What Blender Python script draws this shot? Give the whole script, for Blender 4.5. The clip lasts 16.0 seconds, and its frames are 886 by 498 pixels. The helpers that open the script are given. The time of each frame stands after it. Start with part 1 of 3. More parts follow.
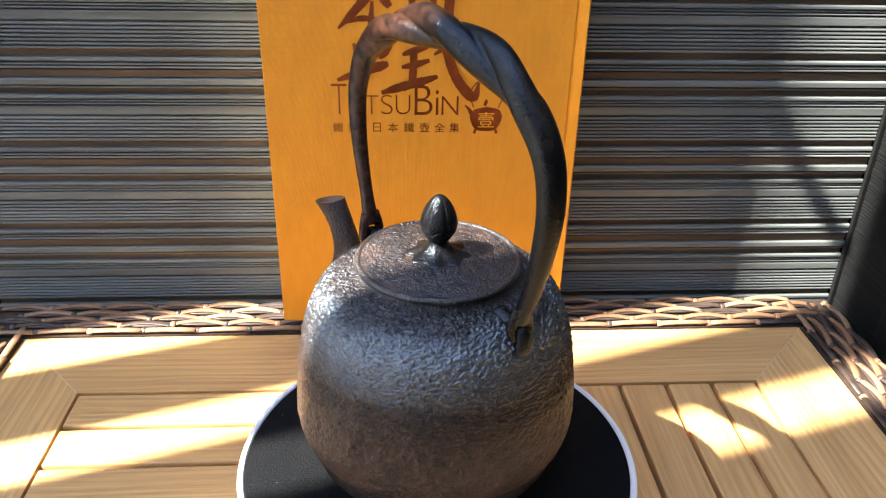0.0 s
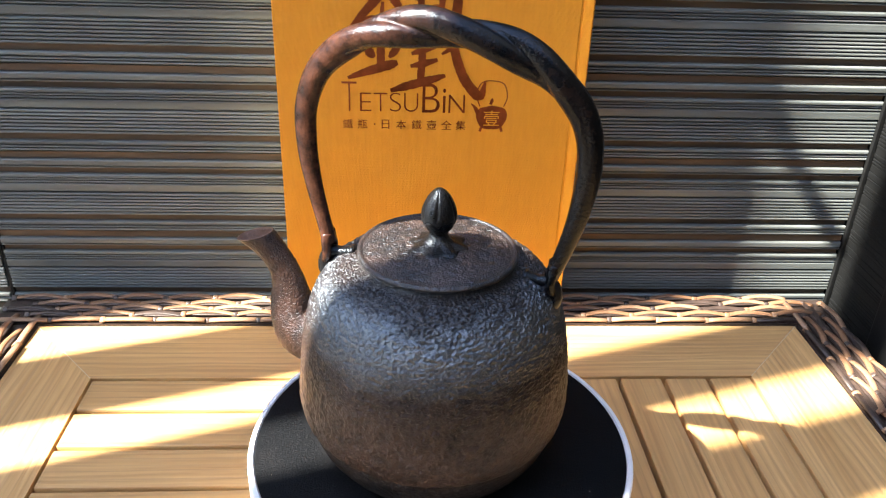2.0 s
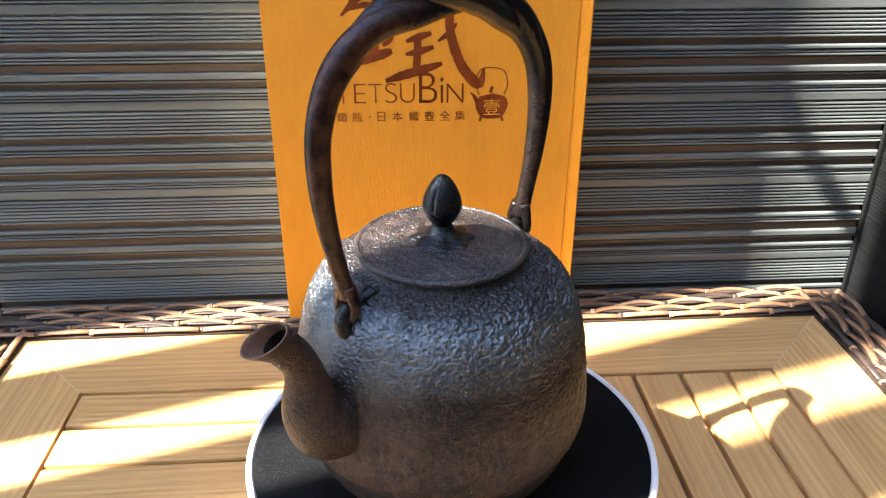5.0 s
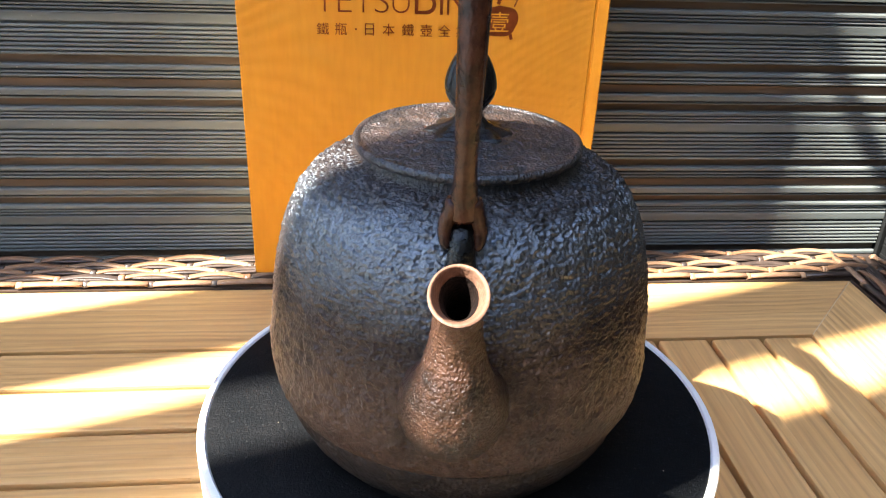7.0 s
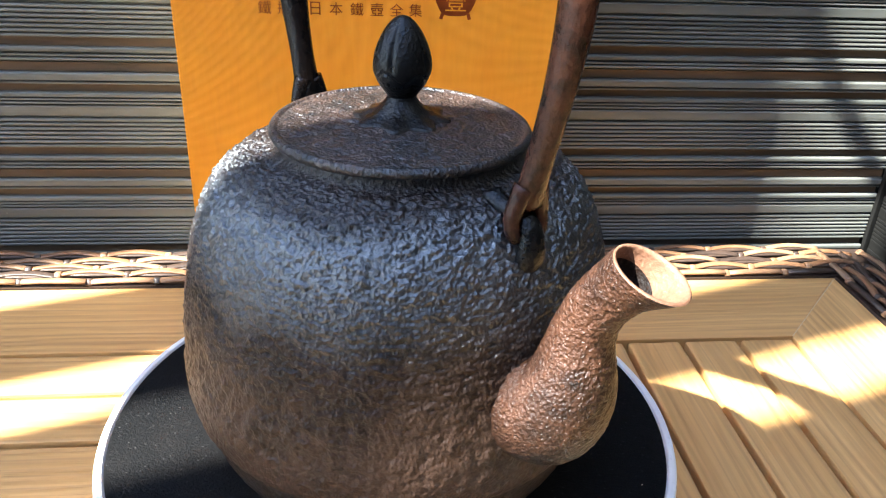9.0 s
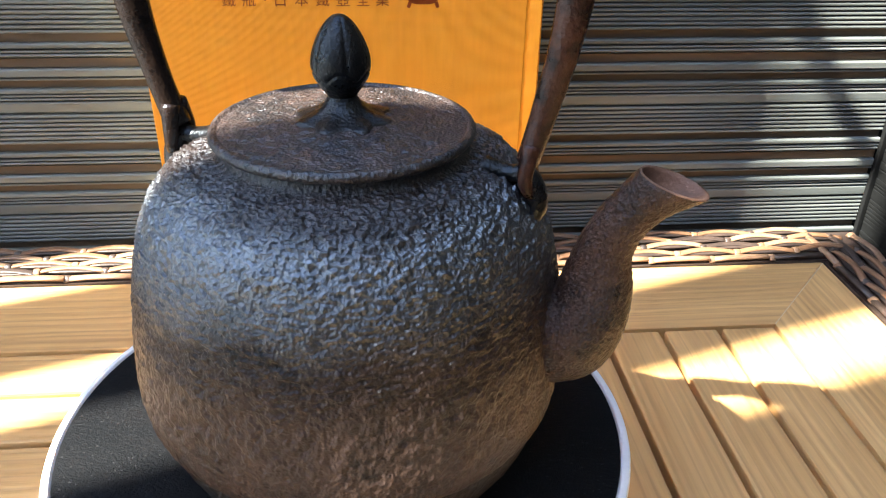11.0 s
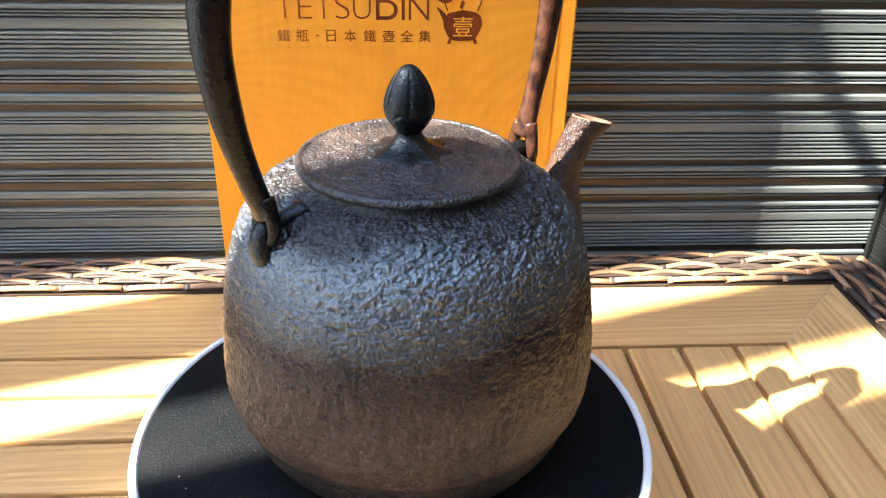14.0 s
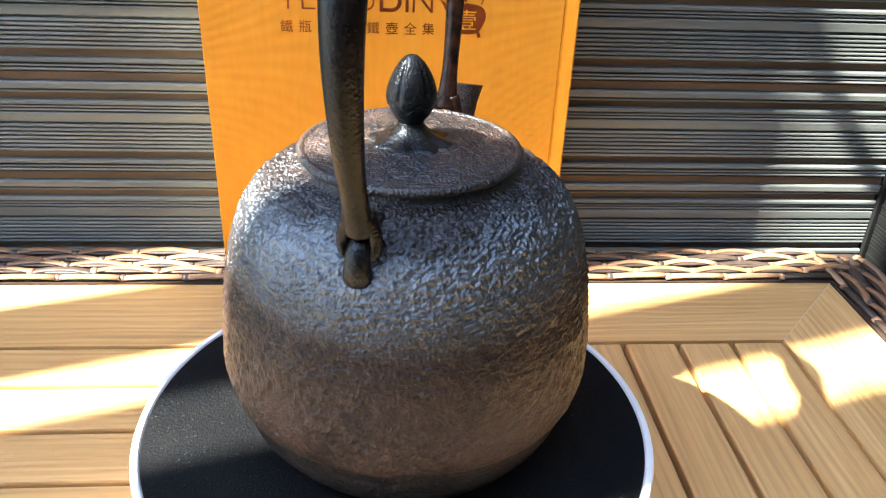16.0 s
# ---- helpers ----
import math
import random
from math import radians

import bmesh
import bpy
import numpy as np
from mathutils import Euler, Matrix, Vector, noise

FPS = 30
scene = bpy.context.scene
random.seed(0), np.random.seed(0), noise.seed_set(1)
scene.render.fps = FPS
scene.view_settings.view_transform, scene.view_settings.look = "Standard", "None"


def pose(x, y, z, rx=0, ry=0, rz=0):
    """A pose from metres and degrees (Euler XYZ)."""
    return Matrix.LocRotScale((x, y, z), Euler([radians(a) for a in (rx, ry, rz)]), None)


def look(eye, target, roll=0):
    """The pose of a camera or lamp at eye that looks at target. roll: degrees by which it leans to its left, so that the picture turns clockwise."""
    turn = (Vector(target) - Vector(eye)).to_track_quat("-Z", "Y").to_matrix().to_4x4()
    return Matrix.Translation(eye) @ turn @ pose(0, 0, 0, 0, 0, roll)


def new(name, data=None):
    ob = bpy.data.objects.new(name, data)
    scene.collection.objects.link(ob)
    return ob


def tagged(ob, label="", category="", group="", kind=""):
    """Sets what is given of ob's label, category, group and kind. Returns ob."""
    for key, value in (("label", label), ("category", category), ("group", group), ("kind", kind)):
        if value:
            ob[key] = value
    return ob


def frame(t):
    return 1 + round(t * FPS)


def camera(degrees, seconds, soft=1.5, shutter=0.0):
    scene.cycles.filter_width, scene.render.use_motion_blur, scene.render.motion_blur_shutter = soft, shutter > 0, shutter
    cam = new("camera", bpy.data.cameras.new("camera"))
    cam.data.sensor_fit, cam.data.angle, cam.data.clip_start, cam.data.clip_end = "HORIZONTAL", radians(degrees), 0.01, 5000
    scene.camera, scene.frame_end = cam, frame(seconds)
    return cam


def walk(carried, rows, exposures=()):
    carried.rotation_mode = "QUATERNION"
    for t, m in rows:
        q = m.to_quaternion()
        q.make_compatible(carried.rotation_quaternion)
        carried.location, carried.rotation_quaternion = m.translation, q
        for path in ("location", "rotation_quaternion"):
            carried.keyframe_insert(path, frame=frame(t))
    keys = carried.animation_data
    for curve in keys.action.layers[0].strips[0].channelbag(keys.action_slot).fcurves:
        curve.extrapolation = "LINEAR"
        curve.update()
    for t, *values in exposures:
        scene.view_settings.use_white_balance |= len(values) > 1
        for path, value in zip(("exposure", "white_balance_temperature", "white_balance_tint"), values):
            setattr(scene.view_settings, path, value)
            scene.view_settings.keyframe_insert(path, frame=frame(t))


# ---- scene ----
# ---- camera ----
EV0, EV1, EV2 = 2.90, 3.02, 3.34
cam = camera(58.40, 16.0, soft=1.15)
PATH = [
    (0.0, pose(-0.0408, -0.3065, 0.3777, 61.472, -1.246, -3.318)),
    (0.5, pose(-0.0373, -0.3130, 0.3795, 61.794, -1.029, -2.932)),
    (1.0, pose(-0.0379, -0.3185, 0.3784, 61.813, -1.434, -2.856)),
    (1.5, pose(-0.0401, -0.3163, 0.3809, 61.459, -2.022, -2.944)),
    (2.0, pose(-0.0437, -0.3245, 0.3789, 61.763, -1.846, -2.789)),
    (2.5, pose(-0.0388, -0.3269, 0.3803, 61.908, -0.484, -2.762)),
    (3.0, pose(-0.0373, -0.3219, 0.3776, 61.496, 0.261, -2.543)),
    (5.5, pose(-0.0520, -0.2951, 0.3334, 63.101, -0.313, -3.949)),
    (6.0, pose(-0.0592, -0.2760, 0.3057, 63.269, -0.452, -3.737)),
    (6.5, pose(-0.0617, -0.2625, 0.2877, 63.661, -1.264, -4.701)),
    (7.0, pose(-0.0591, -0.2467, 0.2792, 63.093, -2.165, -5.516)),
    (7.5, pose(-0.0549, -0.2449, 0.2761, 63.589, -2.136, -5.559)),
    (8.0, pose(-0.0493, -0.2357, 0.2779, 63.508, -2.487, -5.721)),
    (8.5, pose(-0.0433, -0.2298, 0.2714, 63.094, -2.296, -5.952)),
    (9.0, pose(-0.0296, -0.2177, 0.2685, 62.336, -2.281, -5.632)),
    (9.5, pose(-0.0176, -0.2138, 0.2658, 62.500, -1.547, -5.841)),
    (10.0, pose(-0.0053, -0.2110, 0.2695, 60.799, -0.823, -5.043)),
    (12.5, pose(-0.0018, -0.2243, 0.2827, 60.799, -0.896, -4.753)),
    (13.0, pose(-0.0092, -0.2358, 0.2930, 61.430, -1.076, -4.175)),
    (13.5, pose(-0.0124, -0.2389, 0.2955, 61.503, -1.017, -3.837)),
    (14.0, pose(-0.0177, -0.2392, 0.2952, 61.465, -1.166, -3.580)),
    (14.5, pose(-0.0188, -0.2420, 0.2954, 61.492, -1.576, -3.873)),
    (15.0, pose(-0.0180, -0.2417, 0.2971, 61.322, -1.509, -3.720)),
    (15.5, pose(-0.0228, -0.2418, 0.2970, 61.304, -1.793, -3.806)),
    (16.0, pose(-0.0236, -0.2385, 0.2948, 61.016, -2.142, -3.802)),
]
walk(cam, PATH, [(0.0, EV0, 6780, 13), (3.0, EV0, 6780, 13), (5.5, EV1, 6760, 12), (10.0, EV1, 6760, 11), (12.5, EV2, 6740, 9), (16.0, EV2, 6740, 9)])

# ---- sky and sun ----
SUN_AZ, SUN_EL = 17.3, 49.6          # the light travels towards this heading, from this height
world = bpy.data.worlds.new("sky_world")
scene.world = world
world.use_nodes = True
wn = world.node_tree
sky = wn.nodes.new("ShaderNodeTexSky")
sky.sky_type = "NISHITA"
sky.sun_disc = False
sky.dust_density = 0.6
sky.ozone_density = 1.6
sky.sun_elevation = radians(SUN_EL)
sky.sun_rotation = radians(270 - SUN_AZ)
wn.nodes["Background"].inputs["Strength"].default_value = 0.15
wn.links.new(sky.outputs["Color"], wn.nodes["Background"].inputs["Color"])

sun_data = bpy.data.lights.new("sun", "SUN")
sun_data.energy = 4.9
sun_data.angle = radians(0.7)
sun_data.color = (1.0, 0.93, 0.82)
sun = new("sun", sun_data)
ce, se = math.cos(radians(SUN_EL)), math.sin(radians(SUN_EL))
ca, sa = math.cos(radians(SUN_AZ)), math.sin(radians(SUN_AZ))
sun.matrix_world = look((-3 * ce * ca, -3 * ce * sa, 3 * se), (0, 0, 0))


# ---- materials ----
class Mat:
    """A small builder of node materials."""

    def __init__(self, name, rough=0.5, metal=0.0, spec=0.5):
        self.m = bpy.data.materials.new(name)
        self.m.use_nodes = True
        self.t = self.m.node_tree
        self.b = self.t.nodes["Principled BSDF"]
        self.b.inputs["Roughness"].default_value = rough
        self.b.inputs["Metallic"].default_value = metal
        self.b.inputs["Specular IOR Level"].default_value = spec
        self.co = self.t.nodes.new("ShaderNodeTexCoord").outputs["Object"]

    def link(self, a, b):
        self.t.links.new(a, b)

    def mapped(self, scale=(1, 1, 1), rot=(0, 0, 0), shift=False):
        n = self.t.nodes.new("ShaderNodeMapping")
        n.inputs["Scale"].default_value = scale
        n.inputs["Rotation"].default_value = rot
        self.link(self.co, n.inputs["Vector"])
        if shift:
            info = self.t.nodes.new("ShaderNodeObjectInfo")
            mul = self.t.nodes.new("ShaderNodeMath")
            mul.operation = "MULTIPLY"
            mul.inputs[1].default_value = 37.0
            self.link(info.outputs["Random"], mul.inputs[0])
            self.link(mul.outputs[0], n.inputs["Location"])
        return n.outputs["Vector"]

    def noise(self, vec, scale, detail=4, rough=0.55, distort=0.0):
        n = self.t.nodes.new("ShaderNodeTexNoise")
        n.inputs["Scale"].default_value = scale
        n.inputs["Detail"].default_value = detail
        n.inputs["Roughness"].default_value = rough
        n.inputs["Distortion"].default_value = distort
        self.link(vec, n.inputs["Vector"])
        return n.outputs["Fac"]

    def voronoi(self, vec, scale, feature="F1"):
        n = self.t.nodes.new("ShaderNodeTexVoronoi")
        n.feature = feature
        n.inputs["Scale"].default_value = scale
        self.link(vec, n.inputs["Vector"])
        return n.outputs["Distance"]

    def wave(self, vec, scale, axis="X", distort=0.0, dscale=1.0, detail=2.0):
        n = self.t.nodes.new("ShaderNodeTexWave")
        n.bands_direction = axis
        n.inputs["Scale"].default_value = scale
        n.inputs["Distortion"].default_value = distort
        n.inputs["Detail"].default_value = detail
        n.inputs["Detail Scale"].default_value = dscale
        self.link(vec, n.inputs["Vector"])
        return n.outputs["Fac"]

    def ramp(self, fac, *stops):
        n = self.t.nodes.new("ShaderNodeValToRGB")
        e = n.color_ramp.elements
        while len(e) < len(stops):
            e.new(0.5)
        for el, (p, col) in zip(e, stops):
            el.position = p
            el.color = (*col, 1) if len(col) == 3 else col
        self.link(fac, n.inputs["Fac"])
        return n.outputs["Color"]

    def mix(self, fac, a, b, mode="MIX"):
        n = self.t.nodes.new("ShaderNodeMix")
        n.data_type = "RGBA"
        n.blend_type = mode
        for value, i in ((fac, 0), (a, 6), (b, 7)):
            if isinstance(value, (int, float)):
                n.inputs[i].default_value = value
            elif isinstance(value, tuple):
                n.inputs[i].default_value = (*value, 1)
            else:
                self.link(value, n.inputs[i])
        return n.outputs[2]

    def math(self, op, a, b):
        n = self.t.nodes.new("ShaderNodeMath")
        n.operation = op
        for value, i in ((a, 0), (b, 1)):
            if isinstance(value, (int, float)):
                n.inputs[i].default_value = value
            else:
                self.link(value, n.inputs[i])
        return n.outputs[0]

    def color(self, c):
        if isinstance(c, tuple):
            self.b.inputs["Base Color"].default_value = (*c, 1)
        else:
            self.link(c, self.b.inputs["Base Color"])

    def rough(self, fac, lo, hi):
        n = self.t.nodes.new("ShaderNodeMapRange")
        n.inputs["To Min"].default_value = lo
        n.inputs["To Max"].default_value = hi
        self.link(fac, n.inputs["Value"])
        self.link(n.outputs[0], self.b.inputs["Roughness"])

    def bump(self, *layers):
        """layers: (height socket, metres)."""
        last = None
        for h, dist in layers:
            n = self.t.nodes.new("ShaderNodeBump")
            n.inputs["Distance"].default_value = dist
            n.inputs["Strength"].default_value = 1.0
            self.link(h, n.inputs["Height"])
            if last:
                self.link(last, n.inputs["Normal"])
            last = n.outputs["Normal"]
        self.link(last, self.b.inputs["Normal"])


def wood_mat(name, along):
    """Honey-coloured composite board, its grain along x or y."""
    k = Mat(name, 0.5, 0, 0.4)

    def stretched(a, b):
        return k.mapped((a, b, b) if along == "x" else (b, a, b), shift=True)

    w = k.noise(stretched(4, 45), 1.0, 4, 0.6, 1.0)
    f = k.noise(stretched(20, 650), 1.0, 3, 0.6)
    lines = k.wave(stretched(0.16, 1.0), 52, "Y" if along == "x" else "X", 8.0, 0.8, 3.0)
    patchy = k.noise(stretched(7, 60), 1.0, 2)
    broad = k.wave(stretched(1.6, 30), 1.5, "Y" if along == "x" else "X", 9.0, 1.1, 3)
    base = k.ramp(w, (0.30, (0.51, 0.296, 0.110)), (0.52, (0.595, 0.358, 0.142)), (0.72, (0.675, 0.42, 0.178)))
    base = k.mix(k.ramp(broad, (0.0, (0.45,) * 3), (0.22, (0.0,) * 3)), base, (0.37, 0.215, 0.09))
    base = k.mix(k.math("MULTIPLY", k.ramp(lines, (0.05, (0.36,) * 3), (0.50, (0.0,) * 3)), k.ramp(patchy, (0.35, (0.25,) * 3), (0.65, (1,) * 3))), base, (0.37, 0.215, 0.088))
    base = k.mix(0.15, base, k.ramp(f, (0.35, (0.45, 0.28, 0.115)), (0.65, (0.73, 0.465, 0.205))))
    k.color(base)
    k.rough(f, 0.4, 0.58)
    k.bump((lines, 0.00025), (f, 0.0002))
    return k.m


def iron_mat(name, dark, brown, amount, grain=330, depth=0.0009, rlo=0.3, rhi=0.5, metal=0.0, coat=0.7, sheen_z=None, ior=1.8, side_rust=False):
    """Cast iron with a lacquered skin that rust shows through."""
    k = Mat(name, 0.4, metal, 0.10)
    v = k.mapped()
    big = k.noise(v, 28, 5, 0.62)
    mid = k.noise(v, 170, 4, 0.6)
    fine = k.noise(v, 900, 3, 0.6)
    cells = k.voronoi(k.mapped((1, 1, 0.8)), grain)
    mask = k.ramp(k.math("ADD", k.math("MULTIPLY", big, 0.6), k.math("MULTIPLY", mid, 0.4)),
                  (0.5 - amount * 0.3, (0, 0, 0)), (0.72 - amount * 0.3, (1, 1, 1)))
    if sheen_z:        # the rust colour is weaker towards the shoulder
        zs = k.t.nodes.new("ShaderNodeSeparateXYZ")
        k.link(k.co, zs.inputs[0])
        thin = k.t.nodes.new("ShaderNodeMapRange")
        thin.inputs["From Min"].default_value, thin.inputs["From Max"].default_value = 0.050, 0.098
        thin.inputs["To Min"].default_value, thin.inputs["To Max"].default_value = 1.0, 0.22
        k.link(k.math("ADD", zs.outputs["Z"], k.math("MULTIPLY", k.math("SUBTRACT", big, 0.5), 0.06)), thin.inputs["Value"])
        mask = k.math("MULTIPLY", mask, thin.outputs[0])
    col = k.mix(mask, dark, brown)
    col = k.mix(k.ramp(fine, (0.58, (0, 0, 0)), (0.75, (0.5,) * 3)), col, tuple(min(1, c * 2.2) for c in brown))
    k.color(col)
    k.rough(mid, rlo, rhi)
    k.b.inputs["IOR"].default_value = ior
    k.b.inputs["Specular Tint"].default_value = (0.67, 0.84, 1.0, 1)      # tints the reflections blue, for the colour of the sky in them
    k.b.inputs["Specular IOR Level"].default_value = 0.5 * coat
    if side_rust:   # the leg above the spout has lost its lacquer
        sx = k.t.nodes.new("ShaderNodeSeparateXYZ")
        k.link(k.co, sx.inputs[0])
        reach = k.math("ADD", sx.outputs["X"], k.math("MULTIPLY", k.math("SUBTRACT", big, 0.5), 0.09))
        gone = k.t.nodes.new("ShaderNodeMapRange")
        gone.inputs["From Min"].default_value, gone.inputs["From Max"].default_value = -0.01, 0.045
        k.link(reach, gone.inputs["Value"])
        rust = k.ramp(mid, (0.35, (0.014, 0.0070, 0.0050)), (0.62, (0.062, 0.026, 0.016)))
        k.color(k.mix(gone.outputs[0], col, rust))
    if sheen_z:        # reflectance set by height, so the sky's sheen is shaped onto the shoulder
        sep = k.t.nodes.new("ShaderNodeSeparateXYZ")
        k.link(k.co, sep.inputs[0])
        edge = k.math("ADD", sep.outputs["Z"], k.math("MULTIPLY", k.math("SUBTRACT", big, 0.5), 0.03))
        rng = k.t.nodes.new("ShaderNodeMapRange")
        rng.inputs["From Min"].default_value, rng.inputs["From Max"].default_value = sheen_z
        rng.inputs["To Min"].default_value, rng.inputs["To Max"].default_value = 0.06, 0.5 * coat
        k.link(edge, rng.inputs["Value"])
        neck = k.t.nodes.new("ShaderNodeMapRange")      # the shaped sheen is cut back again round the neck
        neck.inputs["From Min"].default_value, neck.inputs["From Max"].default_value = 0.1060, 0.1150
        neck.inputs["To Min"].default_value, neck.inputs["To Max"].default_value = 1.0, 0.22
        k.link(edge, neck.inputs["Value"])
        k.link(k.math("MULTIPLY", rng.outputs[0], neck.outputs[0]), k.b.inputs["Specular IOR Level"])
    k.bump((cells, depth), (k.noise(v, grain * 0.9, 3, 0.6), depth * 1.2), (fine, 0.00025))
    return k.m


M = {}
M["wood_x"] = wood_mat("honey_board_lengthwise", "x")
M["wood_y"] = wood_mat("honey_board_crosswise", "y")
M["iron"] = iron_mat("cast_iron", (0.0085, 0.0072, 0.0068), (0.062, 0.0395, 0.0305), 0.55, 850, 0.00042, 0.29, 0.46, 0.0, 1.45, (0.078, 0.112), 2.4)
M["iron_lid"] = iron_mat("cast_iron_lid", (0.0095, 0.0082, 0.0080), (0.080, 0.053, 0.043), 0.08, 900, 0.00045, 0.28, 0.46, 0.0, 0.9)
M["iron_spout"] = iron_mat("rusty_cast_iron", (0.0070, 0.0048, 0.0040), (0.064, 0.031, 0.019), 0.42, 1000, 0.0005, 0.22, 0.42, 0.0, 0.4)
M["iron_lip"] = iron_mat("bare_rusty_iron", (0.060, 0.034, 0.024), (0.17, 0.095, 0.064), 0.7, 900, 0.0001, 0.4, 0.6, 0.1, 0.2)
# Rougher foot, its colour darkened for the shade under the overhanging seam.
M["iron_foot"] = iron_mat("shaded_foot_iron", (0.0085, 0.0078, 0.0078), (0.034, 0.026, 0.023), 0.35, 600, 0.0006, 0.45, 0.65, 0.0, 0.25)
# The bore's colour holds the shade deep in the spout's mouth.
M["iron_bore"] = iron_mat("shaded_bore_iron", (0.004, 0.0032, 0.003), (0.016, 0.008, 0.005), 0.3, 900, 0.0003, 0.5, 0.7, 0.0, 0.2)
M["iron_handle"] = iron_mat("forged_iron_half_rusted", (0.0030, 0.0030, 0.0033), (0.016, 0.0095, 0.0065), 0.25, 700, 0.00010, 0.13, 0.30, 0.0, 0.28, side_rust=True)
M["iron_knob"] = iron_mat("black_lacquered_iron", (0.003, 0.003, 0.0033), (0.009, 0.008, 0.0075), 0.3, 900, 0.00016, 0.20, 0.38, 0.0, 0.40)


def felt():
    k = Mat("black_plate_cover", 0.6, 0, 0.08)
    v = k.mapped()
    n = k.noise(v, 900, 3, 0.7)
    s = k.voronoi(v, 420)
    n2 = k.noise(v, 60, 3)
    dust = k.mix(k.ramp(s, (0.05, (1, 1, 1)), (0.16, (0, 0, 0))), (0.0032, 0.0042, 0.0054), (0.055, 0.060, 0.064))
    dust = k.mix(k.ramp(n2, (0.45, (0,) * 3), (0.8, (0.5,) * 3)), dust, (0.009, 0.009, 0.010))
    k.color(dust)
    k.rough(n, 0.42, 0.65)
    k.bump((n, 0.0008))
    return k.m


M["felt"] = felt()


def plain(name, col, rough, spec=0.5, scale=80, amp=0.12, bump=0.0002, metal=0.0):
    k = Mat(name, rough, metal, spec)
    v = k.mapped()
    n = k.noise(v, scale, 4)
    f = k.noise(v, scale * 12, 3)
    lo = tuple(c * (1 - amp) for c in col)
    hi = tuple(min(1, c * (1 + amp)) for c in col)
    k.color(k.ramp(n, (0.3, lo), (0.7, hi)))
    k.rough(f, max(0.05, rough - 0.08), rough + 0.08)
    k.bump((f, bump))
    return k.m


M["white"] = plain("white_plastic", (0.82, 0.83, 0.84), 0.3, 0.5, 40, 0.03, 0.00005)
M["dark_gap"] = plain("dark_underlay", (0.05, 0.035, 0.02), 0.8)
M["seam"] = plain("pale_glue", (0.58, 0.44, 0.27), 0.6)
M["page"] = plain("paper_edges", (0.72, 0.66, 0.52), 0.8, 0.2, 60, 0.06)
M["black_panel"] = plain("near_black_matte", (0.0075, 0.0085, 0.009), 0.6, 0.1, 30, 0.2)
M["fence"] = plain("pale_fence_board", (0.36, 0.33, 0.29), 0.7, 0.3, 12, 0.25, 0.0008)
M["deck"] = plain("deck_board", (0.28, 0.22, 0.16), 0.7, 0.3, 9, 0.25, 0.0008)
M["sky_block"] = plain("sky_block_render", (0.20, 0.18, 0.165), 0.9, 0.2, 4, 0.1, 0.001)
M["ground"] = plain("pale_paving", (0.45, 0.43, 0.39), 0.85, 0.2, 3, 0.25, 0.002)


def cladding():
    k = Mat("charcoal_composite_cladding", 0.42, 0, 0.42)
    v = k.mapped((2.0, 120, 120), shift=True)
    n = k.noise(v, 1.0, 4, 0.6)
    s = k.noise(k.mapped((1, 1, 1)), 260, 2)
    big = k.noise(k.mapped((1, 1, 1)), 9, 3)
    c = k.ramp(n, (0.3, (0.074, 0.090, 0.091)), (0.7, (0.165, 0.192, 0.190)))
    c = k.mix(k.ramp(big, (0.4, (0,) * 3), (0.8, (0.6,) * 3)), c, (0.105, 0.106, 0.096))
    c = k.mix(k.ramp(s, (0.76, (0,) * 3), (0.80, (1,) * 3)), c, (0.45, 0.45, 0.43))
    k.color(c)
    k.rough(n, 0.22, 0.40)
    k.bump((n, 0.0002))
    return k.m


def groove():
    k = Mat("weathered_brown_groove", 0.6, 0, 0.3)
    n = k.noise(k.mapped((5, 60, 60), shift=True), 1.0, 4)
    k.color(k.ramp(n, (0.35, (0.040, 0.034, 0.029)), (0.62, (0.115, 0.080, 0.052))))
    k.bump((n, 0.0003))
    return k.m


M["clad"], M["groove"] = cladding(), groove()


def cloth():
    k = Mat("orange_book_cloth", 0.55, 0, 0.35)
    v = k.mapped()
    a = k.wave(k.mapped((1, 1, 1)), 520, "X", 1.5, 3.0)
    b = k.wave(k.mapped((1, 1, 1)), 520, "Z", 1.5, 3.0)
    n = k.noise(v, 35, 4)
    f = k.noise(k.mapped((300, 300, 40)), 1.0, 3)
    c = k.ramp(n, (0.3, (0.82, 0.335, 0.017)), (0.7, (0.89, 0.38, 0.023)))
    c = k.mix(0.22, c, k.ramp(f, (0.3, (0.70, 0.275, 0.012)), (0.7, (0.93, 0.43, 0.032))))
    k.color(c)
    k.rough(f, 0.5, 0.65)
    k.bump((k.math("ADD", a, b), 0.00012), (f, 0.0001))
    return k.m


M["cloth"] = cloth()
M["foil"] = plain("copper_brown_foil", (0.30, 0.072, 0.020), 0.32, 0.5, 90, 0.35, 0.0001, 0.55)


def cane(name, lo, hi):
    k = Mat(name, 0.38, 0, 0.5)
    v = k.mapped((1, 1, 1), shift=True)
    n = k.noise(v, 55, 4, 0.65)
    f = k.noise(v, 600, 2)
    k.color(k.mix(0.3, k.ramp(n, (0.3, lo), (0.7, hi)), k.ramp(f, (0.3, lo), (0.7, hi))))
    k.rough(f, 0.3, 0.5)
    k.bump((f, 0.0002))
    return k.m


M["cane"] = cane("brown_plastic_cane", (0.13, 0.066, 0.034), (0.30, 0.168, 0.095))
M["cane_pale"] = cane("pale_plastic_cane", (0.17, 0.098, 0.056), (0.34, 0.215, 0.135))
M["cane_dark"] = cane("dark_plastic_cane", (0.018, 0.016, 0.016), (0.075, 0.052, 0.042))


